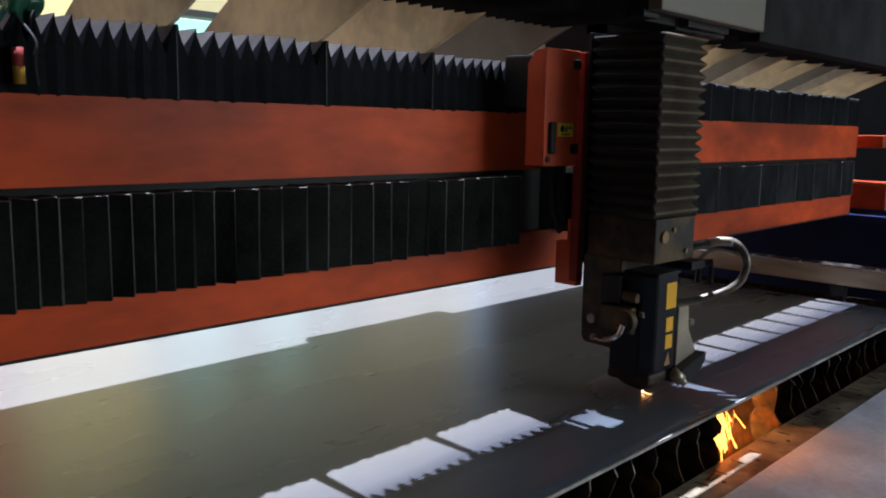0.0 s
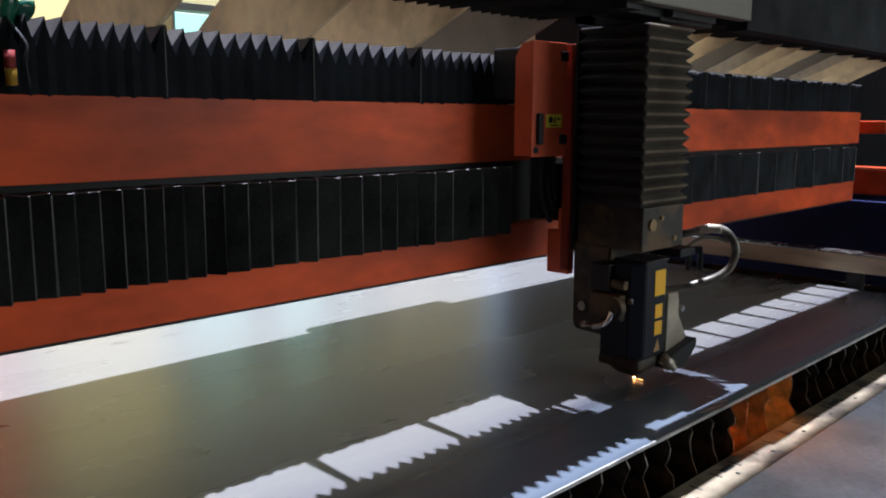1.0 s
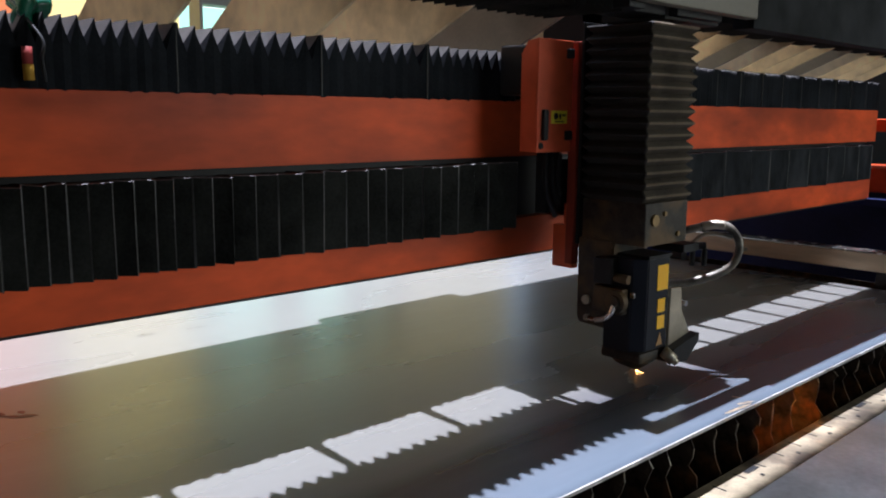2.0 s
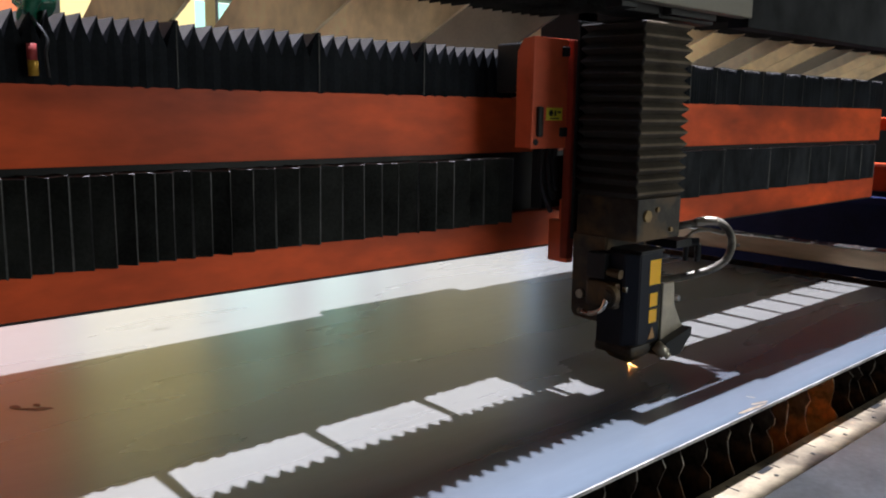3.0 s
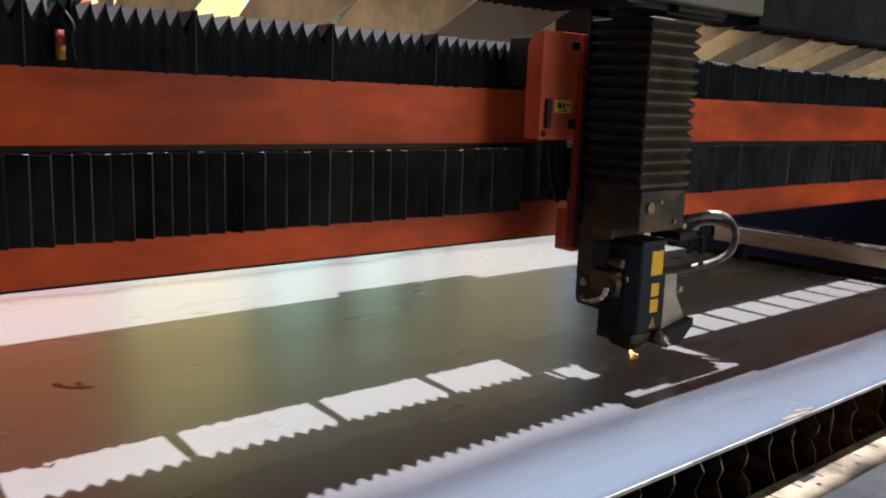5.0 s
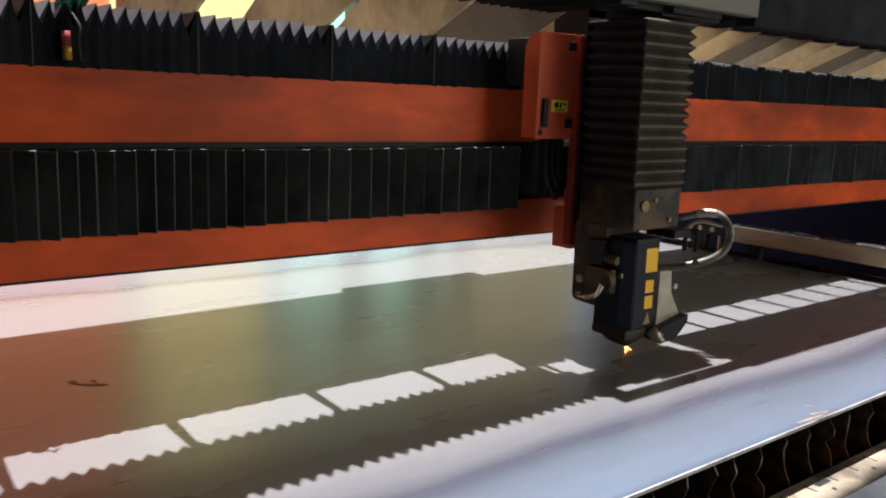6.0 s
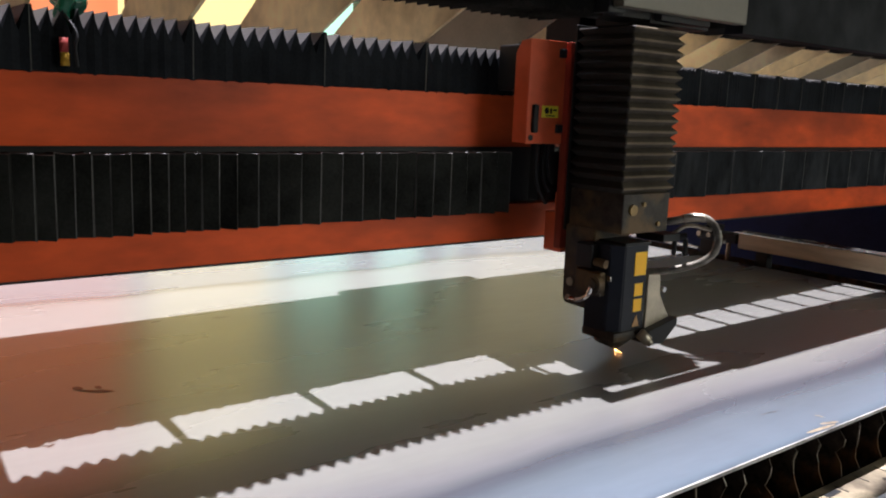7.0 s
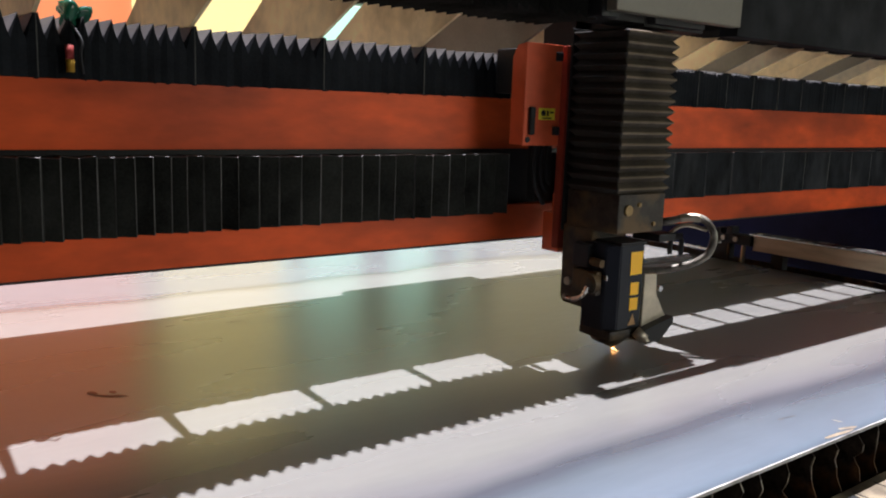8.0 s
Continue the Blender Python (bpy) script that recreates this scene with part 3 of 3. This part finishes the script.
    hose = part("gas_hose", tube(B(), smooth_curve([(-1.19, 2.12, 1.285), (-1.114, 2.194, 1.303), (-1.074, 2.225, 1.316), (-1.036, 2.254, 1.318), (-1.012, 2.272, 1.295), (-1.002, 2.281, 1.26), (-1.01, 2.275, 1.215), (-1.033, 2.258, 1.186), (-1.067, 2.231, 1.166), (-1.116, 2.192, 1.148), (-1.17, 2.145, 1.14)]), 0.0115, 12), HOSE, gantry, "looped braided gas hose", True, at=HEAD)
    part("wrap", tube(B(), smooth_curve([(-1.085, 2.217, 1.313), (-1.06, 2.236, 1.319), (-1.036, 2.254, 1.318)], 5), 0.0135, 12), BRACKET, hose, "bright tape round the hose", True)
    part("hose_tie", tube(B(), [(-1.003, 2.281, 1.265), (-0.998, 2.284, 1.25), (-0.985, 2.294, 1.252)], 0.006, 8), HOSE, hose, "loose tie")
    part("thin_pipe", tube(B(), smooth_curve([(-1.15, 2.16, 1.255), (-1.111, 2.196, 1.262), (-1.085, 2.216, 1.287), (-1.06, 2.237, 1.293), (-1.02, 2.268, 1.283)]), 0.006, 10), BRACKET, gantry, "thin pale gas pipe", True, at=HEAD)
    bm = B()
    box(bm, -1.19, -1.085, 2.125, 2.205, 1.245, 1.268, 0.003)
    cyl(bm, (-1.12, 2.188, 1.255), (-1.075, 2.225, 1.258), 0.011, 12)
    part("pipe_fitting", bm, BLACK, gantry, "black pipe fitting beside the block", at=HEAD)
    for q in ((-1.103, 2.203), (-1.077, 2.223)):
        part("fitting_stem", cyl(B(), (*q, 1.20), (*q, 1.25), 0.008, 10), BLACK, gantry, at=HEAD)


cutting_head()


def sparks():
    spot = Vector((-1.085, 1.993, 0.904))
    bm = B()
    cyl(bm, spot, spot + Vector((0, 0, 0.003)), 0.003, 10, 0.0012)
    for r, w in ((.007, .0014), (.012, .0011), (.03, .0003)):
        a = random.uniform(-.3, .3)
        d = Vector((1, -.12 + .5 * math.sin(a), 0.02)) * r
        cyl(bm, spot, spot + d, w, 5, 0.0002)
    part("spark", bm, SPARK, gantry, "white hot cutting spark")
    bm = B()
    top = spot - Vector((0, 0, 0.016))
    for y0, y1, n in ((2.05, 2.11, 60), (2.145, 2.205, 30), (2.25, 2.4, 22)):
        for k in range(n):
            a = top + Vector((random.uniform(-.05, .075 if y0 < 2.1 else .06), random.uniform(y0, y1) - spot.y, -random.uniform(0, .05)))
            cyl(bm, a, a + Vector((random.uniform(-.02, .08), random.uniform(-.01, .015), -random.uniform(.04, .2))), 0.0012, 4, 0.0025)
    drops = B()
    for y0, y1, x0, x1, n in ((2.05, 2.12, 0.07, 0.2, 230), (2.14, 2.215, 0.02, 0.17, 90), (2.24, 2.42, -0.03, 0.13, 60)):
        for k in range(n):
            a = top + Vector((random.uniform(x0, x1), random.uniform(y0, y1) - spot.y, -random.uniform(0.01, .07)))
            cyl(drops, a, a + Vector((random.uniform(-.01, .03), random.uniform(-.008, .012), -random.uniform(.02, .09))), 0.001, 4, random.uniform(.0015, .0035))
    tagged(part("falling_slag", drops, FLAME, gantry, "yellow hot slag falling between the slats"), kind="stuff")
    tagged(part("spark_spray", bm, SPRAY, gantry, "orange spray of molten metal below the sheet"), kind="stuff")


sparks()


def tag_lamp():
    bm = B()
    cyl(bm, (-1.393, 0.512, 1.70), (-1.393, 0.512, 1.73), 0.009, 14)
    r = part("signal_tube", bm, RED, gantry, "small red and yellow tube", True)
    part("yellow_end", cyl(B(), (-1.393, 0.513, 1.672), (-1.393, 0.512, 1.70), 0.0092, 14), OCHRE, r, "yellow end", True)
    bm = B()
    bmesh.ops.create_icosphere(bm, subdivisions=3, radius=0.029, matrix=Matrix.Translation((-1.44, 0.53, 1.797)))
    for v in bm.verts:
        v.co += (v.co - Vector((-1.44, 0.53, 1.797))) * noise.noise(v.co * 45) * 1.1
    part("green_wrap", bm, GREEN, gantry, "crumpled green plastic film", True)
    part("wire", tube(B(), smooth_curve([(-1.378, 0.535, 1.67), (-1.373, 0.53, 1.71), (-1.378, 0.535, 1.74), (-1.41, 0.52, 1.78)]), 0.003), BLACK, gantry)


tag_lamp()


def end_carriage():
    bm = B()
    box(bm, -1.70, -1.31, 4.64, 4.95, 1.55, 1.615, 0.006)
    part("end_cap", bm, ORANGE, gantry, "orange end plate of the beam")
    bm = B()
    box(bm, -1.9, -1.29, 4.7, 5.1, 1.23, 1.36, 0.008)
    part("end_carriage", bm, ORANGE, gantry, "orange end carriage on the side rail")


end_carriage()


# ---- the cutting bed ----
def sheet_z(x, y):
    return 0.9 + 0.0016 * noise.noise((x * 2.2, y * 1.1, 3.1)) + 0.0025 * math.exp((x + 0.866) / 0.12) * noise.noise((x * 1.5, y * 1.8, 7.7))


def sheet():
    bm = B()
    nx, ny = 90, 70
    x1, x0, y0, y1 = -0.866, -4.4, -1.6, 3.76
    grid = []
    for i in range(nx + 1):
        s = i / nx
        row = []
        for j in range(ny + 1):
            y = y0 + (y1 - y0) * j / ny
            x = x1 * (1 - s) + x0 * s
            row.append(bm.verts.new((x, y, sheet_z(x, y))))
        grid.append(row)
    for i in range(nx):
        for j in range(ny):
            bm.faces.new((grid[i][j], grid[i][j + 1], grid[i + 1][j + 1], grid[i + 1][j]))
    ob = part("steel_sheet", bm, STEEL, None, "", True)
    so = ob.modifiers.new("thickness", "SOLIDIFY")
    so.thickness, so.offset = 0.004, -1
    for cx, cy, a, w, turn, kind in ((-2.052, 0.558, 0.016, 0.011, 0.3, 0), (-2.035, 0.602, 0.012, 0.008, 0.2, 0), (-2.012, 0.585, 0.034, 0.008, 0.9, 0), (-2.0, 0.612, 0.02, 0.006, 0.8, 0),
                                     (-0.93, 2.008, 0.012, 0.003, 0.4, 1), (-0.893, 1.985, 0.03, 0.005, 1.3, 1), (-0.884, 1.93, 0.06, 0.005, 1.5, 1),
                                     (-1.011, 1.92, 0.034, 0.0012, 1.45, 2),
                                     (-2.518, 1.129, 0.035, 0.012, 1.6, 3), (-2.495, 1.292, 0.04, 0.01, 1.5, 3)):
        bm = B()
        ring = []
        for k in range(20):
            u = 6.2832 * k / 20
            r = 1 + 0.35 * noise.noise((math.cos(u) * 2, math.sin(u) * 2, cx * 9))
            px, py = a * r * math.cos(u), w * r * math.sin(u)
            x, y = cx + px * math.cos(turn) - py * math.sin(turn), cy + px * math.sin(turn) + py * math.cos(turn)
            ring.append(bm.verts.new((x, y, sheet_z(x, y) + 0.0006)))
        bm.faces.new(ring)
        if kind == 0:
            part("paint_mark", bm, MARK, ob, "smeared dark red marking")
        elif kind == 1:
            part("heat_mark", bm, HEAT, ob, "tan heat mark beside the cut")
        elif kind == 3:
            part("smudge", bm, SMUDGE, ob, "faint dark oil smudge")
        else:
            part("scratch", bm, RUST, ob, "thin dark scratch")
    part("cut_edge", box(B(), -0.869, -0.8645, y0, y1, 0.8955, 0.9032), BURR, ob, "bright sheared edge")
    return tagged(ob, "large oiled steel sheet being cut on slats", "sheet metal")


sheet()


def slats():
    made = []
    for k in range(34):
        y = 0.63 + 0.1 * k
        if 2.28 < y < 2.38:
            continue
        m = pose(0, y + random.uniform(-.012, .012), 0, 0, 0, random.uniform(-.6, .6))
        if len(made) < 14:
            bm = B()
            e = -0.888 + random.uniform(-.012, .006)
            j = [random.uniform(-.011, .011) for _ in range(8)]
            o = [(e - .014 + j[0], 0.893)]
            for i in range(5):
                z = 0.884 - 0.024 * i
                o.append((e + (-0.004, 0.012, 0.009, 0.002, 0.010)[i] + random.uniform(-.008, .008), z + random.uniform(-.008, .008)))
            o += [(max(e + .02, -0.868), 0.7597), (-0.872, 0.7597), (-0.872, 0.62), (-4.2, 0.62), (-4.2, 0.893)]
            prism(bm, o, "y", -0.0016, 0.0016)
            ob = part("support_slat", bm, RUST)
            w = o[:3] if random.random() < .5 else o[2:5]
            part("cut_edge", prism(B(), [(a + .0008, b) for a, b in w] + [(a - random.uniform(.0005, .003), b) for a, b in w[::-1]], "y", -0.0019, 0.0012), SLAT_EDGE, ob, "bright cut edge")
            tagged(ob, "burnt upright steel slat that carries the sheet", "slat", "slats of the cutting bed")
            ob.matrix_world = m
            made.append(ob)
        else:
            copy_thing(made[k % 14], m)


slats()


def ledge():
    ob = tagged(part("slat_holder", box(B(), -0.865, -0.762, -1.0, 4.6, 0.745, 0.758), LEDGE), "worn pale steel strip with slots beside the slats", "holder strip")
    for k in range(38):
        y = 0.66 + 0.1 * k
        part("slot", box(B(), -0.85, -0.815, y - 0.002, y + 0.002, 0.7585, 0.7592), BLACK, ob)
        if k % 2 == 0:
            part("hole", cyl(B(), (-0.80, y + .05, 0.7585), (-0.80, y + .05, 0.7594), 0.006, 12), BLACK, ob)
        if k % 7 == 5:
            part("notch", box(B(), -0.84, -0.825, y + .03, y + .085, 0.7585, 0.7594), BLACK, ob, "dark oblong notch")
    cv = tagged(part("cover_plate", box(B(), -0.759, -0.2, 0.9, 5.0, 0.752, 0.764, 0.003), COVER), "grey painted flat cover beside the cutting bed", "cover")
    part("frame_side", box(B(), -0.80, -0.22, -1.0, 5.0, 0.0, 0.745), BLUE, cv, "dark blue machine side")
    bm = B()
    for k in range(24):
        a, b = 6.2832 * k / 24, 6.2832 * (k + 1) / 24
        for r0, r1 in ((0.016, 0.026),):
            q = [(r0 * math.cos(a), r0 * math.sin(a)), (r1 * math.cos(a), r1 * math.sin(a)), (r1 * math.cos(b), r1 * math.sin(b)), (r0 * math.cos(b), r0 * math.sin(b))]
            prism(bm, [(-0.71 + x, 1.70 + y) for x, y in q], "z", 0.7645, 0.774)
    tagged(part("steel_ring", bm, CHROME), "small bright steel ring lying on the cover", "ring")


ledge()


def side_rail():
    r = tagged(part("side_rail", box(B(), -2.33, 1.0, 3.80, 3.87, 0.965, 1.042, 0.004), RAIL), "bare tan steel side rail beyond the sheet", "rail")
    part("top_strip", box(B(), -2.35, 1.0, 3.795, 3.885, 1.043, 1.049), CHROME, r, "bright top edge")
    bm = B()
    box(bm, -2.56, -2.335, 3.785, 3.865, 0.985, 1.035, 0.005)
    box(bm, -2.545, -2.47, 3.79, 3.86, 0.90, 0.985, 0.005)
    box(bm, -2.535, -2.505, 3.78, 3.83, 1.035, 1.06, 0.004)
    box(bm, -2.475, -2.44, 3.78, 3.84, 1.035, 1.072, 0.004)
    clamp = part("end_clamp", bm, BLACK, r, "black clamp at the end of the rail")
    for x in (-2.55, -2.49, -2.42):
        part("clamp_bolt", cyl(B(), (x, 3.775, 1.012), (x, 3.788, 1.012), 0.013, 12), BRACKET, clamp, "bright bolt head")
    part("clamp_rod", cyl(B(), (-2.375, 3.79, 0.89), (-2.375, 3.79, 0.985), 0.011, 12), BRACKET, clamp, "pale threaded rod")
    part("clamp_rod", cyl(B(), (-2.46, 3.79, 0.885), (-2.46, 3.79, 0.985), 0.008, 12), HEADMETAL, clamp)
    part("thin_rail", box(B(), -3.6, -2.56, 3.80, 3.83, 0.925, 0.938, 0.002), CHROME, r, "thin bright rail behind the clamp")
    for x in (-2.2, -1.2, -0.2, 0.8):
        part("rail_foot", box(B(), x - .03, x + .03, 3.81, 3.86, 0.0, 0.965), BLACK, r)
    f = thing("machine_housing", "dark blue side frame of the machine with a rail", "machine frame")
    part("frame_wall", box(B(), -6.0, 1.5, 4.62, 5.6, 0.0, 1.2, 0.01), BLUE, f)
    part("frame_ledge", box(B(), -6.0, 1.5, 4.55, 4.64, 1.17, 1.21, 0.004), BLUE, f)
    t = thing("slag_tray", "dark rusty slag tray under the slats", "tray")
    part("tray_floor", box(B(), -5.0, -0.82, -1.6, 4.6, 0.0, 0.45), RUST, t)
    # unseen bar added to cut off the spray's glow as the gantry recedes
    part("glow_stop", box(B(), -1.385, -1.37, -1.0, 3.7, 0.45, 0.885), RUST, t)
    for y in (-1.0, 3.7):
        part("slat_bar", box(B(), -4.3, -0.91, y - .03, y + .03, 0.45, 0.62), RUST, t)


side_rail()


# ---- what moves ----
def motions():
    walk(gantry, [(k * 0.25, pose(-SPEED * k * 0.25, 0, 0)) for k in range(33)])


motions()
